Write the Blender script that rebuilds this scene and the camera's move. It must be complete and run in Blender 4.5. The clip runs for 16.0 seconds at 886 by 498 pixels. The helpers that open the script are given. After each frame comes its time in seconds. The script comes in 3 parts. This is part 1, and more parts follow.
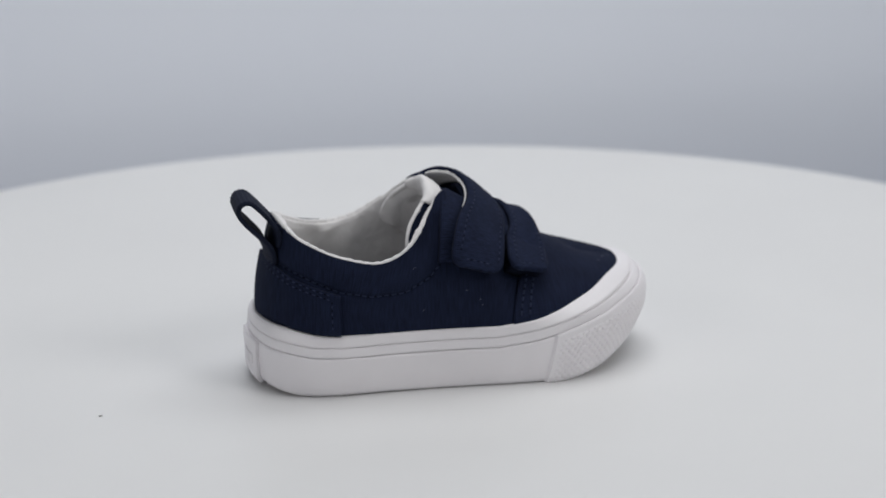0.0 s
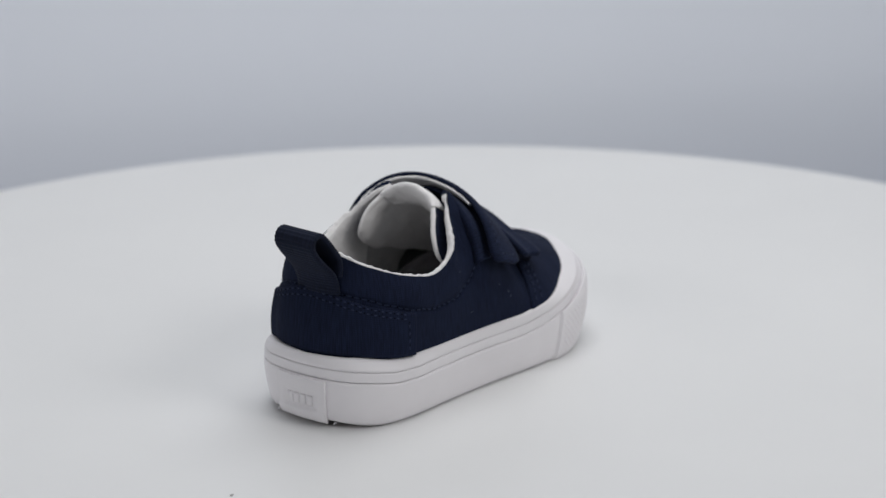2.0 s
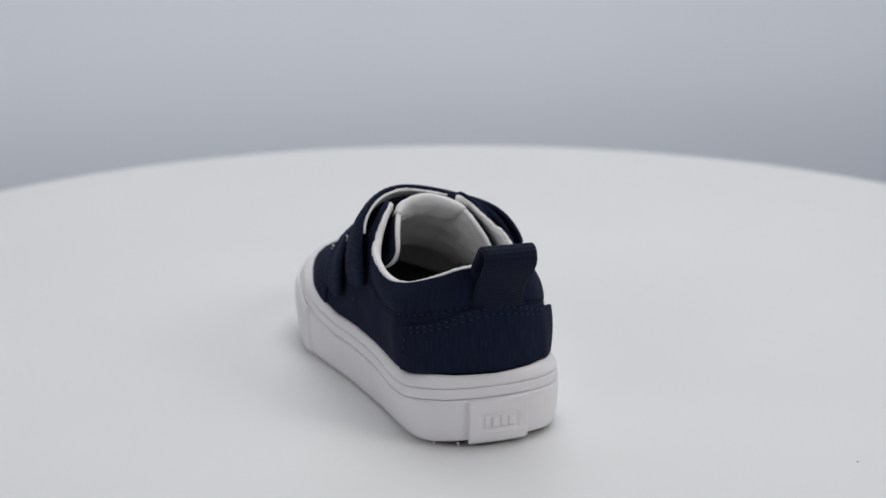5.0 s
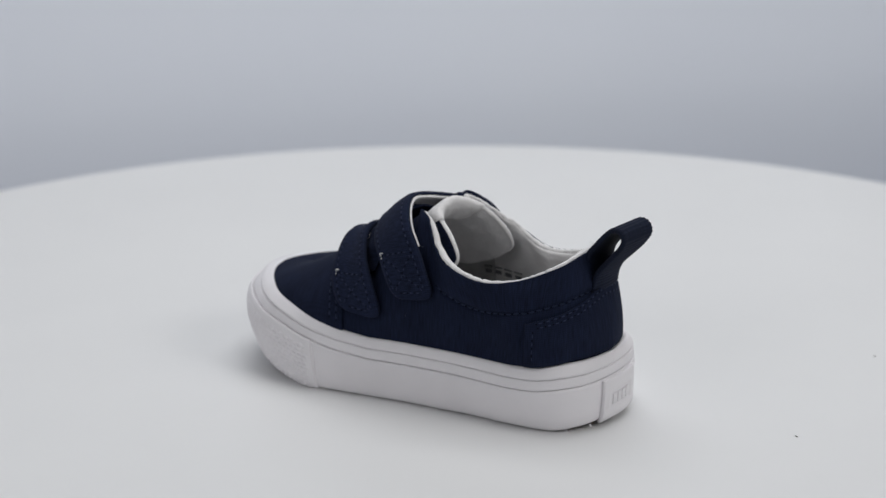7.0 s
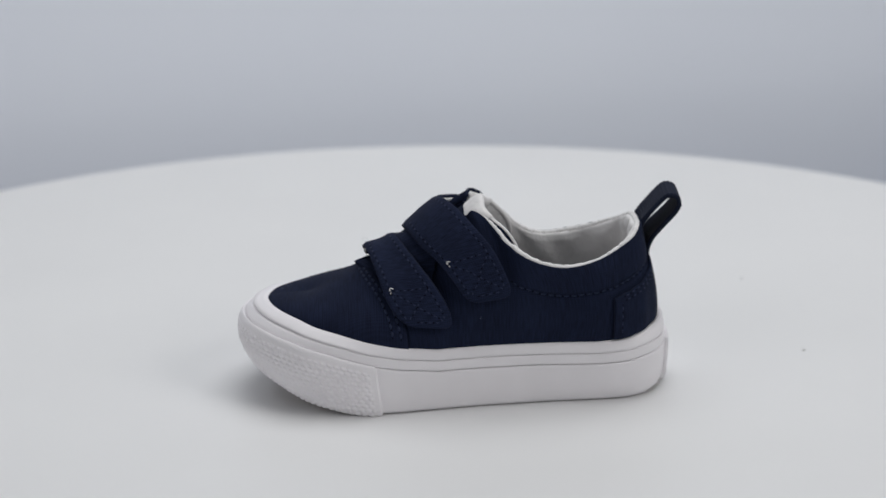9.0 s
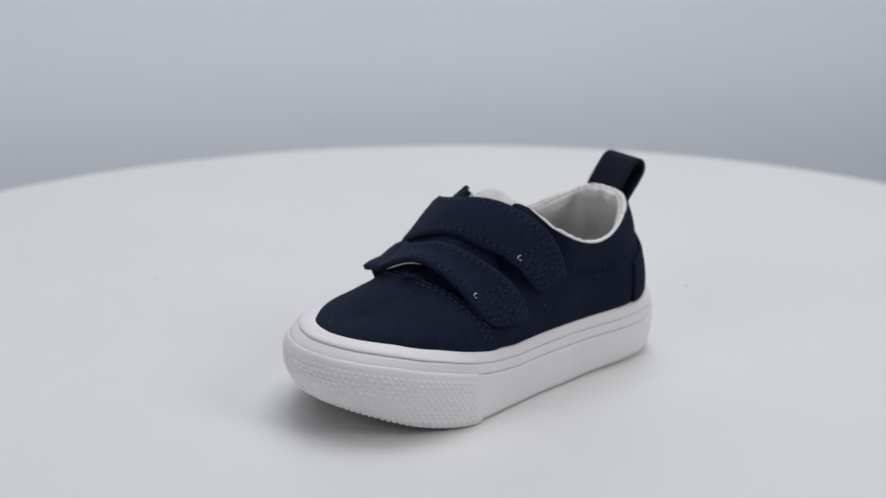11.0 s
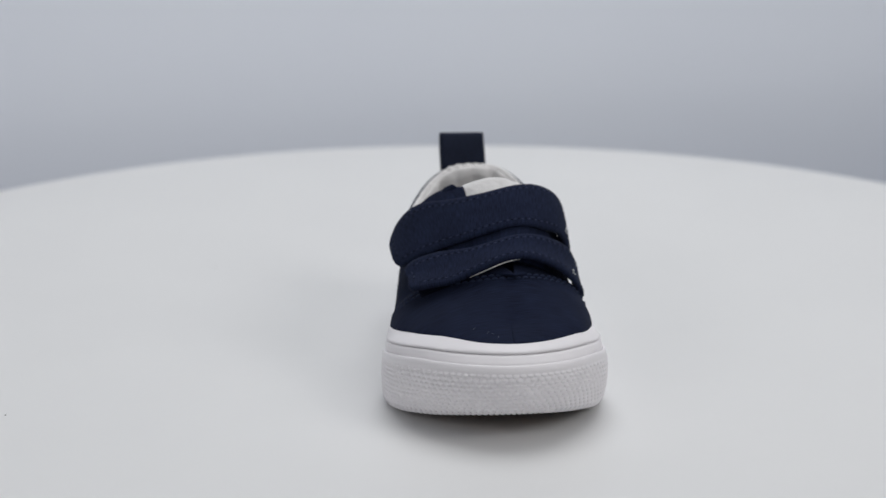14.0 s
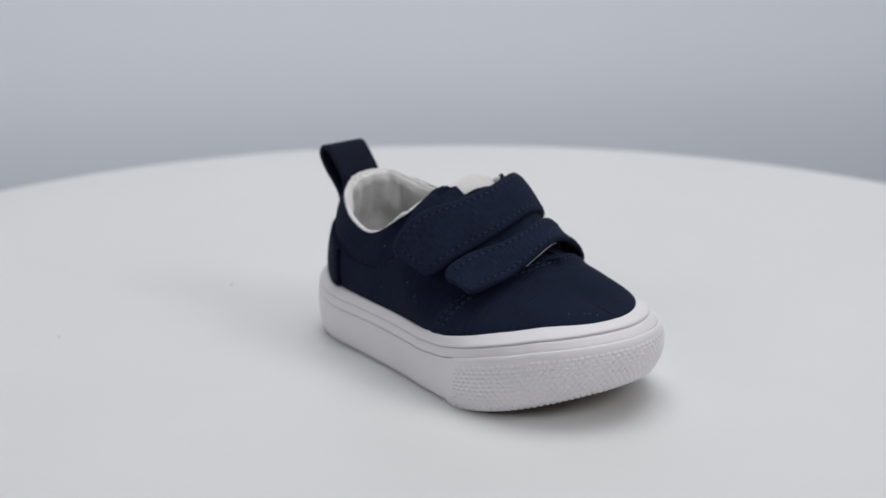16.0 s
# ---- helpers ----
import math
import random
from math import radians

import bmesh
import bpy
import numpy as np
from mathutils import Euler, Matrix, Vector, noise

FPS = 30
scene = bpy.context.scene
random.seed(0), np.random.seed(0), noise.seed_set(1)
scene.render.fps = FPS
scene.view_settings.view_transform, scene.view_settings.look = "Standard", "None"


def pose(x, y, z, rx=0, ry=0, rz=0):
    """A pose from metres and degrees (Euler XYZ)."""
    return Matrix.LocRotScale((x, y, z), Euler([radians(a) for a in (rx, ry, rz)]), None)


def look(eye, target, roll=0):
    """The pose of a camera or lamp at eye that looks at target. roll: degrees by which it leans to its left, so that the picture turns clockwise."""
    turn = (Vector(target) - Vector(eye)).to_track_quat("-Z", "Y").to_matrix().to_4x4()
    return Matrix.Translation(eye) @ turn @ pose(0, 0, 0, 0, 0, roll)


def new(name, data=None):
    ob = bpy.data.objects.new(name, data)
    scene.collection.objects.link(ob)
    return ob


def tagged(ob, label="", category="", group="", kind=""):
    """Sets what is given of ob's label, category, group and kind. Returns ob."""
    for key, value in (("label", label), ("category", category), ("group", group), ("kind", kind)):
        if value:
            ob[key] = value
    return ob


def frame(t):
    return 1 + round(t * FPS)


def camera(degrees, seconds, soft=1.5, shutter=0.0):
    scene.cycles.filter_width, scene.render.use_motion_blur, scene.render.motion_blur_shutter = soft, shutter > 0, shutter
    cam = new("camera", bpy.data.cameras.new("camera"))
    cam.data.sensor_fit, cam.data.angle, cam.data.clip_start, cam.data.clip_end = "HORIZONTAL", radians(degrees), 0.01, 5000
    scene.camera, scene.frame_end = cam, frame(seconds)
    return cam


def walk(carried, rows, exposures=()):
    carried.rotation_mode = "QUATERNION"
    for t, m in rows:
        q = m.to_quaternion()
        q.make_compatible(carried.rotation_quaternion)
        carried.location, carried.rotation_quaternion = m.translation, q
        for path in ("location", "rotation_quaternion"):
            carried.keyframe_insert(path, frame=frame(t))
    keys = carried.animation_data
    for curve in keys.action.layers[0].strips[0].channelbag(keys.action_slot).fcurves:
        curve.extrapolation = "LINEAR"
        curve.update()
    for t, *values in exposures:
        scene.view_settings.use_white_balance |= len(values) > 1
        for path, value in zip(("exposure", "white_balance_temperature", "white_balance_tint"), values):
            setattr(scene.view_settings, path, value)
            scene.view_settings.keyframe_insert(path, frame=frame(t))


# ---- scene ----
from mathutils.bvhtree import BVHTree

MM = 0.001
SECONDS = 16.0

# ---- camera: stands still before the turntable ----
cam = camera(27.69, SECONDS)
EYE = Vector((0.0, -0.6, 0.2329))
YAW, PITCH = radians(-0.429), radians(17.527)
AIM = EYE + Vector((math.sin(YAW) * math.cos(PITCH), math.cos(YAW) * math.cos(PITCH), -math.sin(PITCH)))
cam.data.dof.use_dof, cam.data.dof.focus_distance, cam.data.dof.aperture_fstop = True, 0.575, 11.0
walk(cam, [(0.0, look(EYE, AIM, -0.26)), (SECONDS, look(EYE, AIM, -0.26))])

# ---- light: softboxes of a product studio, dim surroundings ----
world = bpy.data.worlds.new("studio")
scene.world = world
world.use_nodes = True
world.node_tree.nodes["Background"].inputs[0].default_value = (0.90, 0.95, 1.0, 1)
world.node_tree.nodes["Background"].inputs[1].default_value = 0.17


def softbox(name, eye, target, w, h, watts, colour, spread=180):
    lamp = bpy.data.lights.new(name, "AREA")
    lamp.shape, lamp.size, lamp.size_y, lamp.energy, lamp.color = "RECTANGLE", w, h, watts, colour
    lamp.spread = radians(spread)
    ob = new(name, lamp)
    ob.matrix_world = look(eye, target)
    return ob


softbox("softbox_top", (0.12, 0.31, 1.25), (0, 0.04, 0), 1.0, 0.85, 11.35, (0.968, 0.981, 1.0))
softbox("softbox_side", (1.1, -0.55, 0.9), (0, 0, 0), 0.6, 0.6, 1.1, (1.0, 0.98, 0.97), 75)
softbox("softbox_front", (-1.02, -0.88, 0.75), (0, 0.2, 0.0), 0.9, 0.45, 3.4, (0.985, 0.965, 0.98))
scene.view_settings.exposure = -0.31


# ---- materials ----
def material(name, colour, rough=0.6, sheen=0.0, gloss=0.5):
    m = bpy.data.materials.new(name)
    m.use_nodes = True
    b = m.node_tree.nodes["Principled BSDF"]
    b.inputs["Base Color"].default_value = (*colour, 1)
    b.inputs["Roughness"].default_value = rough
    b.inputs["Sheen Weight"].default_value = sheen
    b.inputs["Specular IOR Level"].default_value = gloss
    return m


def node(m, kind, **values):
    n = m.node_tree.nodes.new(kind)
    for key, v in values.items():
        n.inputs[key].default_value = v
    return n


def link(m, a, b):
    m.node_tree.links.new(a, b)


def vary(m, low, high, scale, detail=4.0):
    """Base colour drifts between two close tones."""
    b = m.node_tree.nodes["Principled BSDF"]
    c = node(m, "ShaderNodeTexCoord")
    n = node(m, "ShaderNodeTexNoise", Scale=scale, Detail=detail)
    r = node(m, "ShaderNodeValToRGB")
    r.color_ramp.elements[0].position, r.color_ramp.elements[1].position = 0.3, 0.7
    r.color_ramp.elements[0].color, r.color_ramp.elements[1].color = (*low, 1), (*high, 1)
    link(m, c.outputs["Object"], n.inputs["Vector"])
    link(m, n.outputs["Fac"], r.inputs["Fac"])
    link(m, r.outputs["Color"], b.inputs["Base Color"])
    return c, n, r


def weave(m, low, high, pitch, strength, slubs=(1.0, 0.1)):
    """Woven cloth: crossing threads as relief and slight tone, with slubs along them."""
    b = m.node_tree.nodes["Principled BSDF"]
    c = node(m, "ShaderNodeTexCoord")
    heights = []
    for axis, mul in (("X", 1.0), ("Y", 0.85)):
        wv = node(m, "ShaderNodeTexWave", Scale=pitch * mul, Distortion=1.6, Detail=2.0)
        wv.inputs["Detail Scale"].default_value = 3.0
        wv.bands_direction = axis
        link(m, c.outputs["UV"], wv.inputs["Vector"])
        heights.append(wv.outputs["Fac"])
    add = node(m, "ShaderNodeMath")
    add.operation = "ADD"
    link(m, heights[0], add.inputs[0])
    link(m, heights[1], add.inputs[1])
    slub = node(m, "ShaderNodeTexNoise", Scale=2300.0, Detail=3.0)
    mp = node(m, "ShaderNodeMapping")
    mp.inputs["Scale"].default_value = (*slubs, 1.0)
    link(m, c.outputs["UV"], mp.inputs["Vector"])
    link(m, mp.outputs["Vector"], slub.inputs["Vector"])
    mix = node(m, "ShaderNodeMath")
    mix.operation = "MULTIPLY_ADD"
    mix.inputs[1].default_value = 0.12
    link(m, add.outputs[0], mix.inputs[0])
    link(m, slub.outputs["Fac"], mix.inputs[2])
    bump = node(m, "ShaderNodeBump", Strength=strength, Distance=0.0005)
    link(m, mix.outputs[0], bump.inputs["Height"])
    link(m, bump.outputs["Normal"], b.inputs["Normal"])
    # fading at a larger scale
    worn = node(m, "ShaderNodeTexNoise", Scale=70.0, Detail=4.0)
    link(m, c.outputs["Object"], worn.inputs["Vector"])
    tone = node(m, "ShaderNodeMath")
    tone.operation = "MULTIPLY_ADD"
    tone.inputs[1].default_value = 0.35
    link(m, worn.outputs["Fac"], tone.inputs[0])
    link(m, mix.outputs[0], tone.inputs[2])
    r = node(m, "ShaderNodeValToRGB")
    r.color_ramp.elements[0].position, r.color_ramp.elements[1].position = 0.5, 1.05
    r.color_ramp.elements[0].color, r.color_ramp.elements[1].color = (*low, 1), (*high, 1)
    link(m, tone.outputs[0], r.inputs["Fac"])
    link(m, r.outputs["Color"], b.inputs["Base Color"])
    return m


def grain(m, scale, strength, distance=0.0003):
    b = m.node_tree.nodes["Principled BSDF"]
    c = node(m, "ShaderNodeTexCoord")
    n = node(m, "ShaderNodeTexNoise", Scale=scale, Detail=5.0)
    bump = node(m, "ShaderNodeBump", Strength=strength, Distance=distance)
    link(m, c.outputs["Object"], n.inputs["Vector"])
    link(m, n.outputs["Fac"], bump.inputs["Height"])
    if b.inputs["Normal"].links:
        link(m, b.inputs["Normal"].links[0].from_socket, bump.inputs["Normal"])
    link(m, bump.outputs["Normal"], b.inputs["Normal"])
    return m


NAVY = weave(material("navy_canvas", (0.01, 0.015, 0.045), 0.95, 0.0, 0.18), (0.0034, 0.0056, 0.0170), (0.0110, 0.0172, 0.0440), 520.0, 0.3, (1.0, 0.07))
NAVY_TOE = weave(material("navy_toe_canvas", (0.01, 0.015, 0.045), 0.95, 0.0, 0.18), (0.0040, 0.0062, 0.0180), (0.0108, 0.0168, 0.0430), 520.0, 0.2, (0.07, 1.0))
NAVY_STRAP = weave(material("navy_strap_canvas", (0.01, 0.015, 0.045), 0.95, 0.0, 0.18), (0.0036, 0.0058, 0.0170), (0.0140, 0.0210, 0.0520), 480.0, 0.16, (1.0, 0.15))
WEBBING = weave(material("navy_webbing", (0.01, 0.015, 0.04), 0.85, 0.0, 0.22), (0.0040, 0.0062, 0.0165), (0.0085, 0.0135, 0.0330), 430.0, 0.1)
THREAD = material("navy_thread", (0.0155, 0.0240, 0.058), 0.7, 0.0, 0.22)
TAPE = grain(material("hook_tape", (0.004, 0.006, 0.016), 0.95, 0.0, 0.15), 1200.0, 0.6, 0.0005)
HOLE = material("needle_hole", (0.0020, 0.0028, 0.0075), 0.95, 0.0, 0.1)
LINT = material("lint", (0.11, 0.125, 0.17), 0.9)
WHITE_THREAD = material("white_thread", (0.75, 0.75, 0.75), 0.7)
RUBBER = grain(material("white_rubber", (0.86, 0.84, 0.865), 0.5), 500.0, 0.07)
vary(RUBBER, (0.855, 0.831, 0.853), (0.895, 0.870, 0.893), 60.0)
GUM = grain(material("gum_rubber", (0.30, 0.19, 0.11), 0.6), 400.0, 0.2)
vary(GUM, (0.15, 0.085, 0.045), (0.20, 0.115, 0.06), 60.0)
LINING = grain(grain(material("white_lining", (0.79, 0.77, 0.765), 0.9, 0.1), 900.0, 0.35, 0.0003), 160.0, 0.45, 0.0022)
vary(LINING, (0.79, 0.775, 0.77), (0.87, 0.855, 0.85), 90.0)
# grey inner cloth, its colour darkened to stand for shade inside the shoe
SHADED_CLOTH = grain(material("shaded_inner_cloth", (0.62, 0.62, 0.62), 0.9), 900.0, 0.6)
vary(SHADED_CLOTH, (0.085, 0.085, 0.09), (0.13, 0.13, 0.135), 150.0)
# greyer copy of the white lining, for the shaded front of the cavity
SHADED_LINING = grain(material("shaded_lining", (0.2, 0.2, 0.2), 0.9), 900.0, 0.5)
vary(SHADED_LINING, (0.50, 0.495, 0.495), (0.60, 0.595, 0.59), 120.0)
PRINT = material("grey_print", (0.22, 0.22, 0.23), 0.8)
DISC = grain(material("white_laminate", (0.80, 0.80, 0.80), 0.45), 250.0, 0.04)
vary(DISC, (0.785, 0.785, 0.785), (0.81, 0.81, 0.808), 9.0)
PAPER = grain(material("grey_blue_paper", (0.5, 0.53, 0.60), 0.9), 300.0, 0.1)
vary(PAPER, (0.78, 0.81, 0.88), (0.81, 0.84, 0.90), 3.0)
DUST = material("dust", (0.26, 0.25, 0.24), 0.9)


# ---- mesh helpers ----
def part(name, bm, mat, parent=None, label=""):
    me = bpy.data.meshes.new(name)
    bm.to_mesh(me)
    bm.free()
    me.materials.append(mat)
    if mat == THREAD:
        me.materials.append(HOLE)
    for p in me.polygons:
        p.use_smooth = True
    ob = new(name, me)
    if parent:
        ob.parent = parent
    if label:
        tagged(ob, label)
    return ob


def add_grid(bm, rows, close_u=False, close_v=False):
    """Quads over rows of points."""
    vs = [[bm.verts.new(p) for p in row] for row in rows]
    nu, nv = len(rows), len(rows[0])
    for i in range(nu if close_u else nu - 1):
        for j in range(nv if close_v else nv - 1):
            a, b = (i + 1) % nu, (j + 1) % nv
            bm.faces.new((vs[i][j], vs[a][j], vs[a][b], vs[i][b]))
    return vs


def normals_of(P, centre):
    """Vertex normals of a grid (nu, nv, 3), turned away from the points of centre."""
    n = np.cross(np.gradient(P, axis=0), np.gradient(P, axis=1))
    n /= np.linalg.norm(n, axis=2, keepdims=True) + 1e-12
    if np.sum(n * (P - centre)) < 0:
        n = -n
    return n


def slab(bm, P, N, t_in, t_out, planar=False):
    """A sheet with thickness: two skins and a rounded rim."""
    t_in, t_out = np.broadcast_to(t_in, P.shape[:2])[..., None], np.broadcast_to(t_out, P.shape[:2])[..., None]
    top, low = P + N * t_out, P + N * t_in
    a, b = add_grid(bm, top), add_grid(bm, low)
    nu, nv = P.shape[:2]
    # lengths along the sheet, in metres, for woven cloth
    du = np.linalg.norm(np.diff(P, axis=0), axis=2)
    dv = np.linalg.norm(np.diff(P, axis=1), axis=2)
    U = np.repeat(np.r_[0, np.cumsum(du[:, nv // 2])][:, None], nv, 1)
    V = np.concatenate([np.zeros((nu, 1)), np.cumsum(dv, axis=1)], 1)
    where = {}
    for skin in (a, b):
        for i in range(nu):
            for j in range(nv):
                where[skin[i][j]] = (P[i, j, 1], P[i, j, 0]) if planar else (U[i, j], V[i, j])
    ring = [(i, 0) for i in range(nu)] + [(nu - 1, j) for j in range(1, nv)] + [(i, nv - 1) for i in range(nu - 2, -1, -1)] + [(0, j) for j in range(nv - 2, 0, -1)]
    for k in range(len(ring)):
        (i, j), (m, n) = ring[k], ring[(k + 1) % len(ring)]
        bm.faces.new((a[i][j], a[m][n], b[m][n], b[i][j]))
    bmesh.ops.recalc_face_normals(bm, faces=bm.faces)
    uv = bm.loops.layers.uv.verify()
    for face in bm.faces:
        for loop in face.loops:
            if loop.vert in where:
                loop[uv].uv = where[loop.vert]


def spline(pts, n, closed=False):
    """Catmull-Rom through pts, n samples (closed) or n samples with both ends."""
    p = np.array(pts, float)
    if closed:
        p = np.vstack([p[-1], p, p[0], p[1]])
        seg = len(pts)
        u = np.arange(n) / n * seg
    else:
        p = np.vstack([2 * p[0] - p[1], p, 2 * p[-1] - p[-2]])
        seg = len(pts) - 1
        u = np.linspace(0, seg, n)
    k = np.minimum(u.astype(int), seg - 1)
    f = (u - k)[:, None]
    a, b, c, d = p[k], p[k + 1], p[k + 2], p[k + 3]
    return 0.5 * (2 * b + (c - a) * f + (2 * a - 5 * b + 4 * c - d) * f * f + (3 * b - a - 3 * c + d) * f ** 3)


def resample(p, n, closed=False):
    q = np.vstack([p, p[:1]]) if closed else p
    d = np.r_[0, np.cumsum(np.linalg.norm(np.diff(q, axis=0), axis=1))]
    u = np.linspace(0, d[-1], n + 1)[:-1] if closed else np.linspace(0, d[-1], n)
    return np.stack([np.interp(u, d, q[:, i]) for i in range(q.shape[1])], 1)


def smooth(x, a, b):
    f = np.clip((np.asarray(x, float) - a) / (b - a), 0, 1)
    return f * f * (3 - 2 * f)


def tube(bm, pts, r, sides=8, closed=False):
    p = np.array(pts, float)
    t = np.gradient(p, axis=0)
    t /= np.linalg.norm(t, axis=1, keepdims=True) + 1e-12
    ref = np.array([0.13, 0.31, 0.94])
    a = np.cross(t, ref)
    a /= np.linalg.norm(a, axis=1, keepdims=True) + 1e-12
    b = np.cross(t, a)
    rr = np.broadcast_to(r, len(p))
    rows = []
    for k in range(len(p)):
        rows.append([p[k] + rr[k] * (math.cos(w) * a[k] + math.sin(w) * b[k]) for w in np.linspace(0, 2 * math.pi, sides, endpoint=False)])
    vs = add_grid(bm, rows, closed, True)
    if not closed:
        bm.faces.new(vs[0][::-1])
        bm.faces.new(vs[-1])


# ---- the turntable and the studio ----
def studio():
    # one sheet of paper: table level, then a tight curve up behind
    bm = bmesh.new()
    low, back, r = -0.34, 0.44, 0.06
    prof = [(-2.6, low), (-1.2, low), (0.0, low), (0.3, low), (back - r, low)]
    prof += [(back - r + r * math.sin(a), low + r * (1 - math.cos(a))) for a in np.linspace(0.1, math.pi / 2, 14)]
    # the paper hangs straight at first, then leans back to its stand
    prof += [(back, -0.15), (back, -0.08), (back + 0.003, -0.05), (back + 0.010, -0.02), (back + 0.018, 0.0), (back + 0.028, 0.02), (back + 0.041, 0.045), (back + 0.1, 0.15), (back + 0.6, 1.0), (back + 1.4, 2.4)]
    c, w = math.cos(radians(12)), math.sin(radians(12))
    add_grid(bm, [[(x * c - y * w, x * w + y * c, z) for y, z in prof] for x in np.linspace(-2.6, 2.6, 14)])
    ob = part("backdrop", bm, PAPER)
    tagged(ob, "grey-blue paper backdrop curving up behind the turntable", "backdrop", kind="structure")


def build_turntable():
    R = 0.3262
    base = new("turntable")
    tagged(base, "round white laminate turntable with a rounded rim, slowly turning", "turntable")
    bm = bmesh.new()
    prof = [(0.0, 0.0), (0.1, 0.0), (0.2, 0.0), (R - 0.009, 0.0)]
    prof += [(R - 0.009 + 0.009 * math.sin(a), -0.009 + 0.009 * math.cos(a)) for a in np.linspace(0.2, math.pi / 2, 7)]
    prof += [(R, -0.018), (R - 0.003, -0.021), (0.05, -0.021)]
    rows = []
    for w in np.linspace(0, 2 * math.pi, 192, endpoint=False):
        rows.append([(max(r, 1e-5) * math.cos(w), max(r, 1e-5) * math.sin(w), z) for r, z in prof])
    add_grid(bm, rows, close_u=True)
    bmesh.ops.remove_doubles(bm, verts=bm.verts, dist=2e-5)
    part("disc", bm, DISC, base)
    for x, y, r in ((-0.1190, -0.0453, 0.0005), (-0.0887, -0.1222, 0.0004), (0.0769, -0.1371, 0.0004)):
        bm = bmesh.new()
        bmesh.ops.create_icosphere(bm, subdivisions=1, radius=r)
        for v in bm.verts:
            v.co = Vector((v.co.x * 1.5 + x, v.co.y * 0.7 + y, 0.0002 + v.co.z * 0.4))
        part("dust_speck", bm, DUST, base, "tiny dark speck")
    bm = bmesh.new()
    rows = []
    for w in np.linspace(0, 2 * math.pi, 64, endpoint=False):
        rows.append([(r * math.cos(w), r * math.sin(w), z) for r, z in ((0.05, -0.02), (0.14, -0.021), (0.15, -0.03), (0.16, -0.335), (0.16, -0.34), (0.02, -0.34))])
    add_grid(bm, rows, close_u=True)
    part("foot", bm, DISC, base)
    return base


# ---- the shoe: x from heel to toe, y to its left side, z up, in millimetres ----
OUT = spline([(0, -1), (1.2, -11.4), (4.6, -20), (11.5, -26.3), (24, -30.3), (44, -31.7), (63, -33.8), (83, -37.2), (97, -38.9), (110.5, -38.1),
              (123, -33.9), (135.2, -24.8), (143.3, -12.8), (146.6, 0), (143.7, 13), (136, 23.3), (125, 30.8), (110, 33.6), (98, 33.5), (82, 30.8),
              (65, 28), (45, 26.6), (24, 26.8), (11.2, 24), (4.3, 17.8), (1.2, 9.8)], 900, True)
OUT = resample(OUT, 480, True)
_t = np.roll(OUT, -1, 0) - np.roll(OUT, 1, 0)
_t /= np.linalg.norm(_t, axis=1, keepdims=True)
OUT_N = np.stack([_t[:, 1], -_t[:, 0]], 1)
if np.sum(OUT_N * (OUT - OUT.mean(0))) < 0:
    OUT_N = -OUT_N
TOE = smooth(OUT[:, 0], 104, 147)
# the heel's walls lean in towards the ground; the toe's right shoulder carries a wider ledge
HEEL_IN = np.where(OUT[:, 1] > -2, 2.6, 1.0) * np.abs(OUT_N[:, 1]) * (1 - smooth(OUT[:, 0], 20, 62))
LEDGE = 2.2 * smooth(-OUT[:, 1], 12, 29) * smooth(OUT[:, 0], 92, 112)
# how far the upper's foot line draws in round the heel
SEAT = np.where(OUT[:, 1] > -2, 1.3, 2.2) * np.abs(OUT_N[:, 1]) * (1 - smooth(OUT[:, 0], 18, 45)) + 2.4 * np.abs(OUT_N[:, 0] * OUT_N[:, 1]) * (1 - smooth(OUT[:, 0], 10, 25))
TOE_UP = 0.25 * smooth(OUT[:, 0], 82, 112) + 0.75 * smooth(OUT[:, 0], 98, 144)


def z_bottom(s):
    return 9.3 * np.clip((np.asarray(s) - 98) / 47, 0, 1.05) ** 1.48 + 2.2 * np.clip((14 - np.asarray(s)) / 14, 0, 1) ** 2


def z_line(s):
    """Top edge of the foxing, below the two strips."""
    return np.interp(s, [0, 8, 16, 26, 80, 93, 103, 115, 130, 148], [17, 16.2, 14.8, 14.4, 14.2, 15.8, 17.9, 21.1, 24.7, 27.4])


def z_top(s):
    """Top edge of the upper strip."""
    return np.interp(s, [0, 8, 16, 26, 80, 93, 103, 115, 130, 148], [17, 16.2, 14.8, 14.4, 14.2, 15.8, 17.8, 20.4, 22.8, 24.2]) + 7.3


def ring(inset, toe_inset, z, toe=TOE):
    """A closed ring of points, drawn in from the outline by inset, and by toe_inset more at the toe."""
    d = inset + toe_inset * toe
    xy = OUT - OUT_N * d[:, None] if np.ndim(d) else OUT - OUT_N * d
    return np.c_[xy, z]


SB, SL = z_bottom(OUT[:, 0]), z_line(OUT[:, 0])
SA = SL + 3.6 - 0.75 * TOE
ST = z_top(OUT[:, 0]) + 0.5 * TOE


def sweep(bm, rings, cap=False):
    vs = add_grid(bm, [[Vector(p) * MM for p in r] for r in rings], close_v=True)
    if cap:
        bm.faces.new(vs[0])
    bmesh.ops.recalc_face_normals(bm, faces=bm.faces)


ARC = np.r_[0, np.cumsum(np.linalg.norm(np.diff(np.vstack([OUT, OUT[:1]]), axis=0), axis=1))]
WALL = [(2.0, 6.5, 0.0), (0.9, 4.6, 0.05), (0.35, 3.0, 0.14), (0.1, 1.2, 0.35), (0, 0.1, 0.55), (0.0, 0.05, 0.75), (0.08, 0.4, 0.92), (0.22, 0.7, 0.97), (0.6, 1.0, 0.995)]


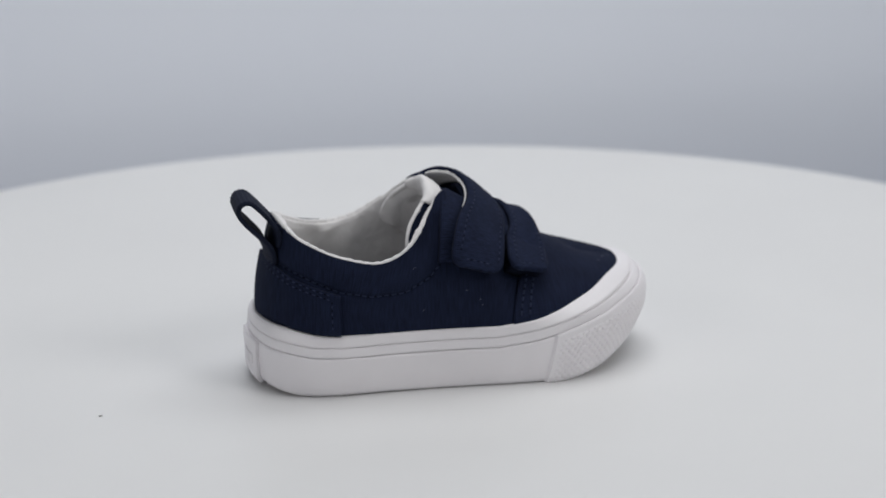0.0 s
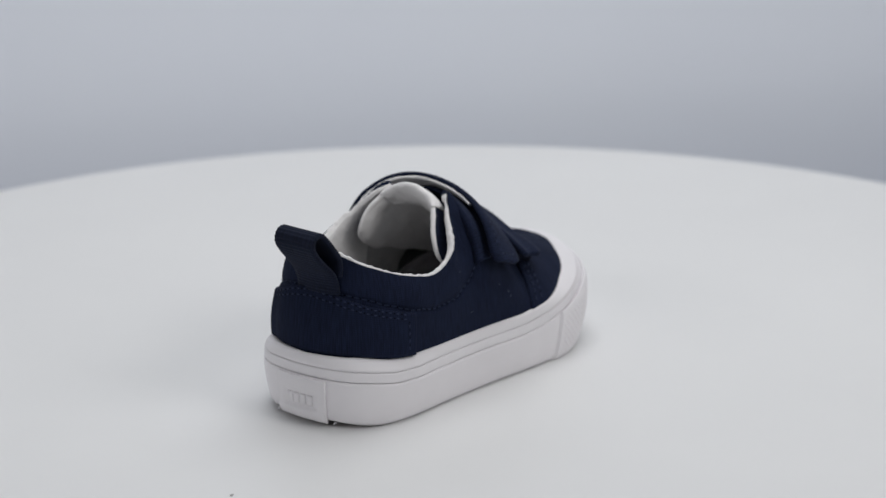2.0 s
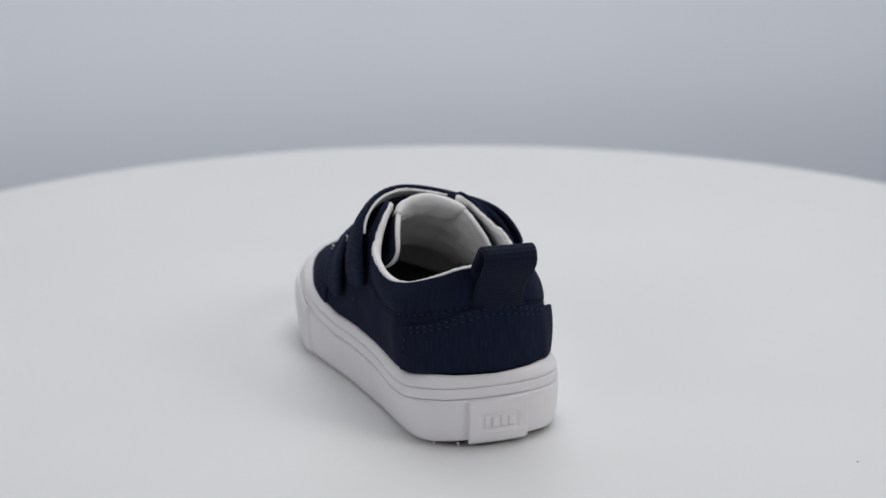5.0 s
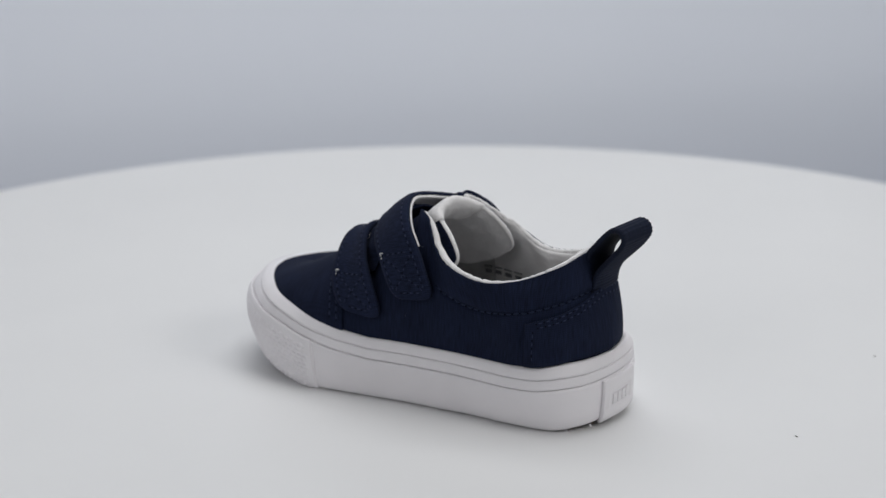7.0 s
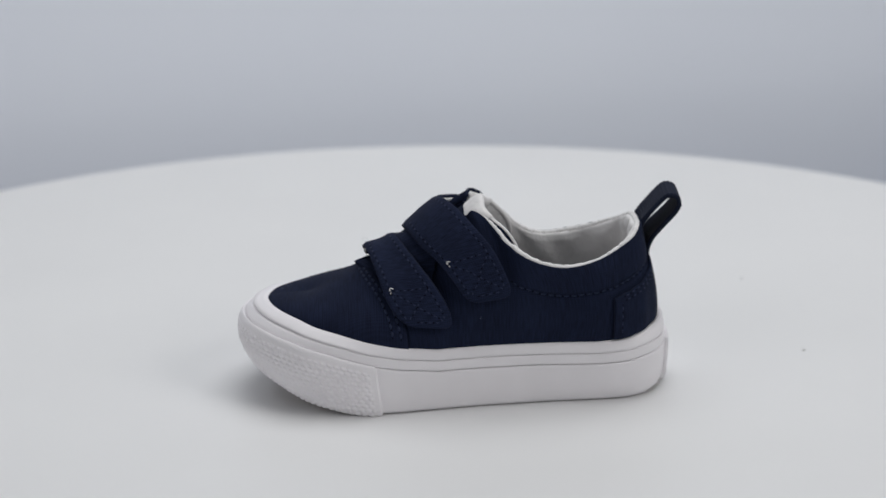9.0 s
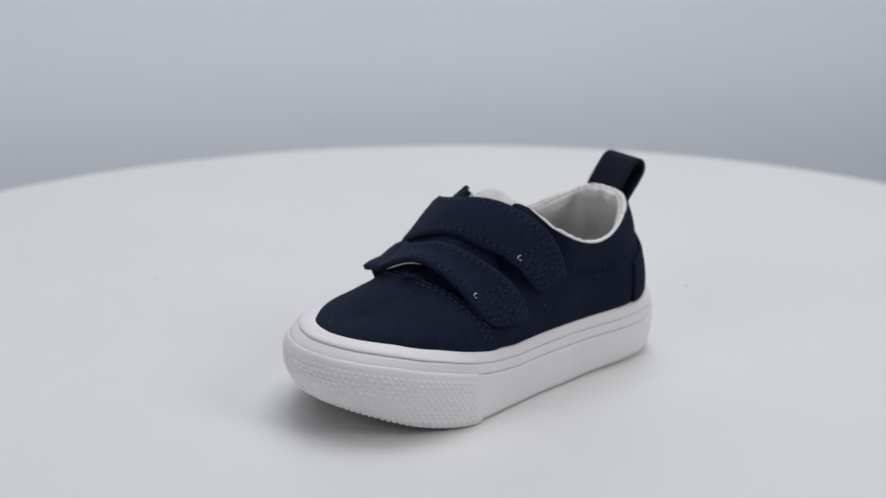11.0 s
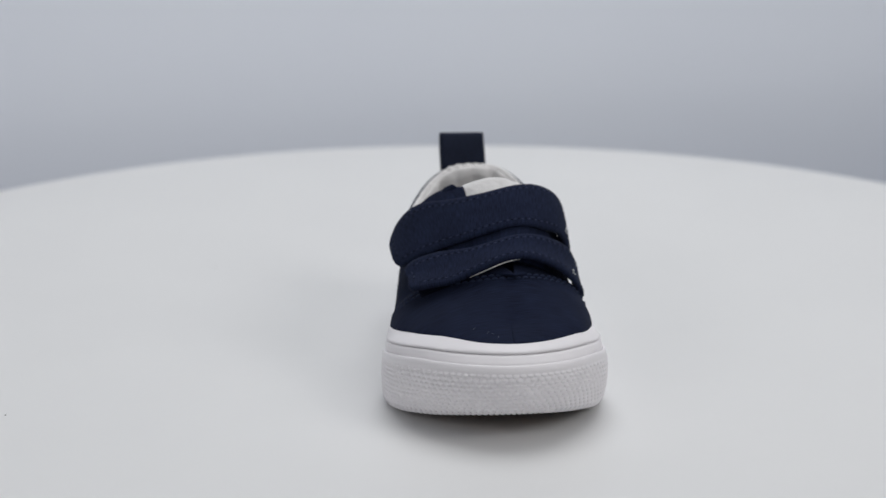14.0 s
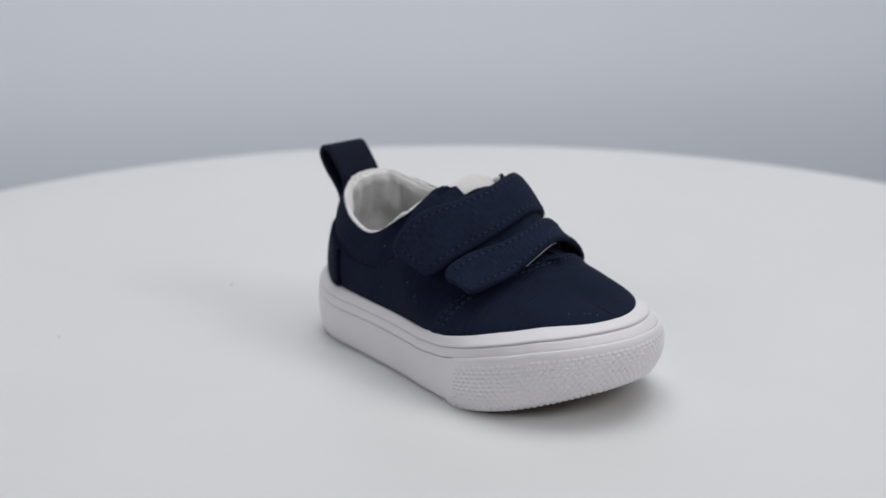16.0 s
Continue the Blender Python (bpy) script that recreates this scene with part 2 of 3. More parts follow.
def arc_at(s, side):
    """The outline's length at s along one side."""
    k = [i for i in range(len(OUT)) if (OUT[i, 1] + 2 > 0) == (side > 0)]
    return ARC[min(k, key=lambda i: abs(OUT[i, 0] - s))]


def wall_grid(arc, height):
    """Points on the foxing's face for grids of arc length and height share, with normals."""
    arc = np.mod(arc, ARC[-1])
    loop = np.vstack([OUT, OUT[:1]])
    loop_n = np.vstack([OUT_N, OUT_N[:1]])
    x, y = (np.interp(arc, ARC, loop[:, i]) for i in (0, 1))
    nx, ny = (np.interp(arc, ARC, loop_n[:, i]) for i in (0, 1))
    w = np.array(WALL)
    d = np.interp(height, w[:, 2], w[:, 0]) + np.interp(height, w[:, 2], w[:, 1]) * smooth(x, 104, 147)
    d = d + np.where(y > -2, 2.6, 1.0) * np.abs(ny) * (1 - smooth(x, 20, 62)) * (1 - height) ** 1.3
    lo, hi = z_bottom(x), z_line(x)
    P = np.stack([x - nx * d, y - ny * d, lo + 0.2 + (hi - lo - 0.3) * height], -1)
    c = P.copy()
    c[..., 0], c[..., 1], c[..., 2] = np.clip(c[..., 0], 25, 105), -2, 10
    return P, normals_of(P, c)


def half_base(side):
    """The foot line of the upper from the toe's tip to the heel's middle, along one side (-1 right, 1 left)."""
    p = ring(2.0 + LEDGE + SEAT + 1.7 * smooth(-OUT[:, 0], -9, -3) - 0.5 * smooth(-OUT[:, 0], -45, -25), 7.2, ST - 1.2, TOE_UP)
    toe, heel = int(np.argmax(p[:, 0])), int(np.argmin(p[:, 0] + 0.2 * np.abs(p[:, 1] + 1)))
    n = len(p)
    up = [(toe + k) % n for k in range((heel - toe) % n + 1)]
    down = [(toe - k) % n for k in range((toe - heel) % n + 1)]
    a, b = p[up], p[down]
    pick = a if (a[len(a) // 2, 1] > 0) == (side > 0) else b
    return resample(pick, 400)


BASE_S = [138, 135, 127, 112, 90, 84, 77, 70, 63, 52, 38, 26, 14, 5, 1]
TOP_R = [(121, 1, 33.0), (119, 2, 33.9), (116, 3, 36.2), (112, 3.5, 40.0), (107.5, 4, 45.0),
         (98, 2.5, 47), (89, 3.5, 53), (77.5, 4, 61), (66.5, 4, 67.3),
         (57, -22.6, 54.5), (43, -26.8, 45.8), (28, -24.5, 47.8), (15.6, -17.6, 52.8), (10.4, -9.4, 56.5), (9.5, -1, 57.5)]
TOP_L = [(121, 1, 33.0), (119, 2, 33.9), (116, 3, 36.2), (112, 3.5, 40.0), (107.5, 4, 45.0),
         (98, 2.5, 47), (89, 3.5, 53), (77.5, 4, 61), (66.5, 4, 67.3),
         (56, 23, 54.5), (41, 25, 48), (27, 21.8, 49.2), (14.6, 14.8, 54.0), (10.2, 7.8, 57), (9.5, -1, 57.5)]
HULL = {5: (98, 3.5, 49), 6: (89, 5, 55.5), 7: (77.5, 5.5, 63.5), 8: (66.5, 5, 69), 9: (56, 4, 70), 10: (44, 2, 66)}
MODE = [0, 0, 0, 0, 0, 0, 0, 0, 0.1, 0.95, 1, 1, 1, 1, 1]
MODE_HULL = [0, 0, 0, 0, 0, 0, 0, 0, 0.05, 0.1, 0.3, 1, 1, 1, 1]
RISE = [0.45, 0.45, 0.48, 0.52, 0.55, 0.58, 0.62, 0.66, 0.70, 0.70, 0.66, 0.6, 0.6, 0.6, 0.6]
REACH = [0.35, 0.32, 0.32, 0.36, 0.42, 0.5, 0.58, 0.66, 0.74, 0.78, 0.78, 0.6, 0.6, 0.6, 0.6]
SHARE = [1, 1, 1, 1, 1, 0.93, 0.86, 0.81, 0.79, 1, 1, 1, 1, 1, 1]


CORNER_R = [(7.4, 73, -13.2, 62.6), (7.7, 70.3, -12.6, 64.9), (7.9, 68.0, -12.6, 65.6), (8.05, 66.0, -13.3, 65.3), (8.25, 63.4, -15.3, 63.6), (8.5, 61.0, -18.2, 59.9), (8.75, 59, -20.7, 56.7), (9, 57, -22.6, 54.5)]
CORNER_L = [(7.4, 73.5, 14.2, 62), (7.7, 70.8, 13.8, 63.8), (7.9, 68.5, 13.9, 65.1), (8.05, 66.6, 14.6, 64.9), (8.25, 63.8, 16.6, 63.3), (8.5, 61.2, 19, 60.0), (8.75, 58.8, 21.3, 56.9), (9, 56, 23, 54.5)]


def loft(side, first, last, columns, rows, hull=False):
    """The upper between knots first and last: an array (columns, rows, 3) from the foot line to the top line.
    hull: the whole arch, without the open throat and collar."""
    base = half_base(side)
    top = list(TOP_R if side < 0 else TOP_L)
    if hull:
        for k, v in HULL.items():
            top[k] = v
    s = base[:, 0]
    seat = list(BASE_S)
    if side < 0:
        seat[3:8] = 110, 85.5, 80.5, 75, 69
    at = np.array([0 if b >= s[0] else int(np.argmax(s <= b)) for b in seat])
    at[0], at[-1] = 0, len(base) - 1
    u = np.unique(np.r_[np.linspace(first, last, columns), [c for c in (4, 8) if first < c < last]])
    ks = np.arange(15.0)
    k = np.interp(u, np.linspace(0, 14, 281), spline([(float(v), 0) for v in at], 281)[:, 0])
    bp = np.stack([np.interp(np.clip(k, 0, len(base) - 1), np.arange(len(base)), base[:, i]) for i in range(3)], 1)
    fine, tops = np.linspace(0, 14, 281), spline(top, 281)
    tp = np.stack([np.interp(u, fine, tops[:, i]) for i in range(3)], 1)
    md, rise, reach = (np.interp(u, ks, v)[:, None] for v in (MODE_HULL if hull else MODE, RISE, REACH))
    share = np.ones_like(md) if hull else np.interp(u, fine, spline([(v, 0) for v in SHARE], 281)[:, 0])[:, None]
    share = np.clip(share, 0, 1)
    d = bp[:, :2] - tp[:, :2]
    dist = np.linalg.norm(d, axis=1, keepdims=True)
    away = np.c_[d / (dist + 1e-9), np.zeros(len(d))]
    dz = (tp[:, 2:] - bp[:, 2:])
    up = np.array([[0, 0, 1.0]])
    # the toe sits higher on its left shoulder than on its right
    rise = rise * (1 + (0.15 if side > 0 else -0.28) * (1 - smooth(u, 3.2, 5)))[:, None]
    out = np.interp(u, [0, 4, 8, 10, 11.5, 13, 14], [0.6, 0.8, 1.4, 3.0, 2.6, 0.8, 0.5])[:, None]
    if side < 0:
        out = out * (1 - 0.45 * smooth(u, 9.5, 11))[:, None]
    p1 = bp + up * dz * (rise * (1 - md) + 0.40 * md) + away * out
    arch = tp + away * dist * reach - up * dz * 0.03
    wall = tp - up * dz * 0.36 + away * np.interp(u, [8, 9, 11, 12.5, 14], [3.0, 4.8, 4.6, 2.4, 1.0])[:, None]
    p2 = arch * (1 - md) + wall * md
    f = np.linspace(0, 1, rows)[None, :, None] * share[:, None]
    P = ((1 - f) ** 3 * bp[:, None] + 3 * (1 - f) ** 2 * f * p1[:, None] + 3 * (1 - f) * f * f * p2[:, None] + f ** 3 * tp[:, None])
    if not hull:
        # the collar's front corner, rounded, and its slope down to the side
        want = np.array(CORNER_R if side < 0 else CORNER_L, float)
        goal = np.stack([np.interp(u, want[:, 0], want[:, k]) for k in (1, 2, 3)], 1)
        pull = smooth(u, 7.4, 8.0) * (u <= 9.0)
        g = np.linspace(0, 1, rows)[None, :, None]
        P = P + (goal - P[:, -1])[:, None] * pull[:, None, None] * g ** 2
    return P


def heart(P):
    """Points inside the shoe from which the upper's normals point away."""
    c = np.zeros_like(P)
    c[..., 0], c[..., 1], c[..., 2] = np.clip(P[..., 0], 22, 112), -2, 18
    return c


def shell(side, first, last, columns, rows):
    P = loft(side, first, last, columns, rows)
    return P, normals_of(P, heart(P))


def arches(first, last, columns, rows, hull=False):
    """Whole arches from the right foot line over the ridge to the left one, eased where the halves meet."""
    A, B = (loft(side, first, last, columns, rows, hull) for side in (-1, 1))
    P = np.concatenate([A, B[:, ::-1][:, 1:]], axis=1)
    mid = rows - 1
    ease = np.clip(1 - np.abs(np.arange(P.shape[1]) - mid) / (rows * 0.55), 0, 1)[None, :, None]
    for _ in range(30 if hull else int(90 * (rows / 34) ** 2)):
        Q = P.copy()
        Q[:, 1:-1] = (P[:, :-2] + P[:, 1:-1] + P[:, 2:]) / 3
        P = P + (Q - P) * ease
    return P


def hull_tree():
    P = arches(0, 10.5, 220, 40, True)
    nu, nv = P.shape[:2]
    faces = [(i * nv + j, (i + 1) * nv + j, (i + 1) * nv + j + 1, i * nv + j + 1) for i in range(nu - 1) for j in range(nv - 1)]
    return BVHTree.FromPolygons([tuple(p) for p in P.reshape(-1, 3)], faces)


def on_hull(trees, s, degrees):
    """The outermost point of the upper, seen from the shoe's core at length s in a direction."""
    o, d = Vector((s, -2, 24)), Vector((0, math.cos(radians(degrees)), math.sin(radians(degrees))))
    best = None
    for tree in trees:
        hit = tree.ray_cast(o, d, 200)
        if hit[0] is not None and (best is None or hit[3] > best[3]):
            best = hit
    p, n = best[0], best[1]
    if n.dot(d) < 0:
        n = -n
    return np.array(p), np.array(n)


def stitch_row(bm, P, N, gap=2.6, length=2.0, r=0.31, lift=-0.17):
    """Stitches along a line of points with normals."""
    d = np.r_[0, np.cumsum(np.linalg.norm(np.diff(P, axis=0), axis=1))]
    u = 0.4
    while u + length < d[-1]:
        a, b, m = [np.array([np.interp(x, d, P[:, i]) for i in range(3)]) for x in (u, u + length, u + length / 2)]
        nn = np.array([np.interp(u, d, N[:, i]) for i in range(3)])
        a, b, m = a + nn * (lift - 0.25), b + nn * (lift - 0.25), m + nn * (lift + 0.1)
        tube(bm, np.array([a, a * 0.25 + m * 0.75, m * 0.75 + b * 0.25, b]) * MM, np.array([0.55, 1, 1, 0.55]) * r * MM, 6)
        # needle hole between two stitches
        k = np.array([np.interp(u + length + (gap - length) / 2, d, P[:, i]) for i in range(3)]) + nn * 0.05
        t = (b - a) / (np.linalg.norm(b - a) + 1e-9)
        w = np.cross(nn, t)
        rim = [bm.verts.new((k + t * 0.34 * math.cos(q) + w * 0.25 * math.sin(q)) * MM) for q in np.linspace(0, 2 * math.pi, 6, endpoint=False)]
        bm.faces.new(rim).material_index = 1
        u += gap


def build_sole(shoe):
    # outsole and foxing
    bm = bmesh.new()
    sweep(bm, [ring(3.4 + HEEL_IN, 7.6, SB + 0.7), ring(2.3 + HEEL_IN, 6.8, SB + 0.12)], cap=True)
    part("outsole", bm, GUM, shoe, "tan gum rubber outsole")
    bm = bmesh.new()
    H = SL - SB

    def face(inset, toe_inset, h):
        return ring(inset + HEEL_IN * (1 - h) ** 1.3, toe_inset, SB + 0.15 + (H - 0.45) * h)
    sweep(bm, [ring(2.6 + HEEL_IN, 7.0, SB + 0.6), face(2.0, 6.5, 0.0), face(0.9, 4.6, 0.04), face(0.35, 3.0, 0.13), face(0.1, 1.2, 0.35),
               face(0, 0.1, 0.55), face(0.0, 0.05, 0.75), face(0.05, 0.35, 0.93), face(0.12, 0.55, 0.985), ring(0.38, 0.85, SL - 0.22), ring(1.8, 2.0, SL - 0.42)])
    part("foxing", bm, RUBBER, shoe)
    bm = bmesh.new()
    sweep(bm, [ring(2.2, 1.6, SL - 0.5), ring(0.9, 0.9, SL - 0.02), ring(0.55, 0.8, SL + 0.06), ring(0.40, 0.9, SL + 0.3), ring(0.38, 1.5, SL + 1.0), ring(0.44, 2.7, SA - 0.8), ring(0.50, 3.2, SA - 0.35), ring(0.75, 3.5, SA - 0.16), ring(2.2, 4.4, SA - 0.3)])
    part("lower_welt_strip", bm, RUBBER, shoe)
    bm = bmesh.new()
    up = 0.4 * TOE + 0.6 * TOE_UP
    sweep(bm, [ring(2.4, 4.6, SA - 0.4, TOE), ring(1.1, 3.9, SA + 0.02, TOE), ring(0.75, 3.6, SA + 0.1, TOE), ring(0.62, 3.6, SA + 0.36, TOE), ring(0.58 + 0.2 * LEDGE + 0.1 * SEAT, 3.8, SA + 1.0, up), ring(0.9 + 0.7 * LEDGE + 0.4 * SEAT, 5.0, ST - 0.9, TOE_UP), ring(1.2 + LEDGE + 0.7 * SEAT, 6.0, ST - 0.2, TOE_UP), ring(1.7 + LEDGE + 0.85 * SEAT, 6.7, ST + 0.02, TOE_UP), ring(2.4 + LEDGE + SEAT, 7.1, ST - 0.1, TOE_UP), ring(4.2 + LEDGE + SEAT, 7.4, ST - 0.9, TOE_UP)])
    part("upper_welt_strip", bm, RUBBER, shoe)
    bm = bmesh.new()
    bmesh.ops.create_icosphere(bm, subdivisions=1, radius=0.00035, matrix=Matrix.Translation(Vector((17.2, -25.9, 20.3)) * MM))
    part("scuff", bm, DUST, shoe, "tiny dark scuff")
    # footbed, with the cavity's shade put into its colour
    bm = bmesh.new()
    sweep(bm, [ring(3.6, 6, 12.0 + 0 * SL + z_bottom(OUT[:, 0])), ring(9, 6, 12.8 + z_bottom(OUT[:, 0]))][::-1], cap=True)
    part("insole", bm, SHADED_CLOTH, shoe, "grey cloth insole, darkened for the shade inside")
    # thin tabs of flash left by the mould under the heel
    for x, y, w, drop in ((4.2, -12.2, 0.6, 0.6), (3.9, 11.4, 0.5, 0.7), (9.5, 17.5, 0.8, 1.0)):
        bm = bmesh.new()
        z = float(z_bottom(x))
        slab(bm, np.array([[(x - 0.5 * k, y + w * a * (1 - 0.35 * k), z + 0.5 - k * min(drop, z + 0.4) / 2) for a in (-1, -0.3, 0.4, 1)] for k in (0, 1, 2)]) * MM, np.broadcast_to(np.array([1.0, 0, 0]), (3, 4, 3)), -0.25 * MM, 0.25 * MM)
        part("mould_flash", bm, RUBBER, shoe)


def quarter_grid(side, rows):
    """One side of the upper behind the vamp, eased along its length."""
    P = loft(side, 4, 14, 170, rows)
    hold = (1 - smooth(np.linspace(0, 1, rows), 0.6, 1.0))[None, :, None]
    for _ in range(14):
        Q = P.copy()
        Q[2:-2] = (P[:-4] + P[1:-3] + P[2:-2] + P[3:-1] + P[4:]) / 5
        P = P + (Q - P) * hold
    return P, normals_of(P, heart(P))


def vamp_skin(rows):
    """The toe piece: points, normals and height of its outer face, with a thicker folded back edge."""
    V = arches(0, 4, 60, rows)
    n = V.shape[1]
    across = np.minimum(np.arange(n), np.arange(n)[::-1]) / n
    lip = smooth(np.arange(len(V)), len(V) - 9, len(V) - 4)[:, None] * smooth(across, 0.06, 0.2)[None, :]
    return V, normals_of(V, heart(V)), 0.7 + 0.6 * lip


SEAM = {-1: [(4, 46.5), (17, 40.6), (25, 37.4), (37, 34.7), (49, 35.4), (57, 39.6), (63, 46)],
        1: [(4, 46.5), (14, 42), (21, 40), (30, 38.4), (38, 37.7), (45, 38.7), (53, 41.4), (58, 45)]}


def build_upper(shoe):
    for side in (-1, 1):
        P, N = quarter_grid(side, 34)
        # the padded collar swells above its seam, which is drawn in by the thread
        Q, M = quarter_grid(side, 80)
        at = np.array(SEAM[side], float)
        over = Q[..., 2] - np.interp(Q[..., 0], at[:, 0], at[:, 1])
        there = 1 - smooth(Q[..., 0], at[-1, 0] - 7, at[-1, 0])
        relief = there * (0.55 * smooth(over, 0, 4) * (1 - smooth(over, 6, 12)) - 0.6 * np.exp(-(over / 0.75) ** 2))
        pucker = np.array([[noise.noise(Vector(p) * 0.11) for p in r] for r in Q]) * 0.35
        rim = smooth(np.minimum(np.arange(80), np.arange(80)[::-1]), 1, 12)[None, :]
        bm = bmesh.new()
        slab(bm, Q * MM, M, -1.3 * MM, (relief + pucker * rim) * MM)
        part("quarter", bm, NAVY, shoe)
        bm = bmesh.new()
        w = np.linspace(0, 1, 34)[None, :]
        col = np.linspace(0, 1, P.shape[0])[:, None]
        pad = 1.4 + 1.8 * smooth(col, 0.45, 0.7) * smooth(w, 0.35, 0.75) * (1 - 0.6 * smooth(w, 0.92, 1.0))
        fold = (0.62 * np.sin(col * 64 + side + 3 * w) * (0.5 + 0.5 * np.sin(col * 23)) + 0.55 * np.sin(col * 41 - 6 * w)) * smooth(col, 0.45, 0.7) * smooth(w, 0.25, 0.65) * (1 - 0.5 * smooth(w, 0.9, 1))
        # it ends a little below the edge of the throat's facings
        reach = (0.86 + 0.14 * smooth(np.arange(len(P)), 50, 64))[:, None] * np.arange(34)[None, :]
        low = np.minimum(reach.astype(int), 32)
        g = (reach - low)[..., None]
        row = np.arange(len(P))[:, None]
        A, B = (X[row, low] * (1 - g) + X[row, low + 1] * g for X in (P, N))
        slab(bm, A[60:] * MM, B[60:], -(1.4 + pad + fold)[60:] * MM, -1.35 * MM)
        # front stretch of the lining, greyed to imitate the shade towards the toe
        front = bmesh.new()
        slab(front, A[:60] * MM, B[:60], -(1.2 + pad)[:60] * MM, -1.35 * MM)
        part("front_lining", front, SHADED_LINING, shoe, "cloth lining, greyed for the shade further in")
        lining = part("lining", bm, LINING, shoe, "white padded cloth lining")
        if side < 0:
            # faint print on the inside: a size table and a worn emblem
            def mark(s0, s1, z0, z1):
                g = np.zeros((5, 4, 3)), np.zeros((5, 4, 3))
                for i, x in enumerate(np.linspace(s0, s1, 5)):
                    for j, y in enumerate(np.linspace(z0, z1, 4)):
                        k = np.argsort((P[..., 0] - x).ravel() ** 2 + (P[..., 2] - y).ravel() ** 2)[:4]
                        g[0][i, j], g[1][i, j] = P.reshape(-1, 3)[k].mean(0), N.reshape(-1, 3)[k].mean(0)
                        g[0][i, j, 0], g[0][i, j, 2] = x, y
                mb = bmesh.new()
                slab(mb, g[0] * MM, g[1], -3.2 * MM, -2.4 * MM)
                part("printed_mark", mb, PRINT, lining)
            for k in range(4):
                mark(53.5 + 4.6 * k, 57 + 4.6 * k, 33.6, 34.1)
                mark(53.8 + 4.6 * k, 56.6 + 4.6 * k, 31.2, 32.6)
                mark(39 + 2.9 * k, 41 + 2.9 * k, 32.0, 34.0)
    V, M, T = vamp_skin(34)
    bm = bmesh.new()
    slab(bm, V * MM, M, -1.0 * MM, T * MM, True)
    part("vamp", bm, NAVY_TOE, shoe)
    # toe lining in the same darkened cloth: the toe's shade as colour
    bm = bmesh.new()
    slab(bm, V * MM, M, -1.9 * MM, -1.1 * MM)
    part("vamp_lining", bm, SHADED_CLOTH, shoe, "cloth lining, darkened for the shade in the toe")
    # white binding along the collar
    tops = []
    for side in (-1, 1):
        P, N = shell(side, 7.97, 14, 130, 34)
        q = P[:, -1] - N[:, -1] * 1.6 + np.array([0, 0, -0.2])
        tops.append(q if side < 0 else q[::-1])
    line = np.vstack([tops[0], tops[1][1:]])
    bm = bmesh.new()
    line = resample(line, 320)
    wob = np.array([noise.noise(Vector(p) * 0.55) + 0.6 * noise.noise(Vector(p) * 1.7) for p in line])
    line[:, 2] += 0.22 * wob
    ends = np.clip(np.minimum(np.arange(320), np.arange(320)[::-1]) / 14, 0.35, 1)
    tube(bm, line * MM, (1.0 + 0.28 * np.roll(wob, 7)) * ends * MM, 8)
    part("collar_binding", bm, LINING, shoe, "white cloth binding")


def build_shoe():
    shoe = new("toddler_shoe")
    tagged(shoe, "navy canvas toddler shoe with two straps and white rubber sole", "shoe")
    build_sole(shoe)
    build_upper(shoe)
    tree = (hull_tree(),)
    build_straps(shoe, tree)
    build_facing(shoe, tree)
    build_tongue(shoe)
    build_heel(shoe)
    build_bumper(shoe)
    build_seams(shoe)
    build_lint(shoe)
    build_loop(shoe)
    return shoe


STRAPS = [dict(angle=(24, 45, 62, 85, 108, 130, 155), back=(54.5, 60.5, 68.5, 76, 73.3, 66.5, 62.5), front=(70, 77.5, 85, 88.9, 87.9, 84.6, 80), lift=(2.5, 4.9, 5.0, 5.3, 5.2, 6.0), skew=11, skew_sewn=5, flare=-0.9, edges=((0, 26, 96, 0.32), (15, 62, 76, 0.2))),
          dict(angle=(9, 24, 45, 62, 85, 108, 130, 162), back=(74.5, 77, 83.3, 88.3, 92.5, 91.3, 87, 82.5), front=(91, 97, 99, 101, 102.8, 102.9, 102.8, 99.5), lift=(2.7, 5.3, 5.2, 4.3, 4.4, 7.6), skew=11, skew_sewn=0, flare=0.6, edges=((0, 50, 56, 0.14), (15, 60, 92, 0.26)))]


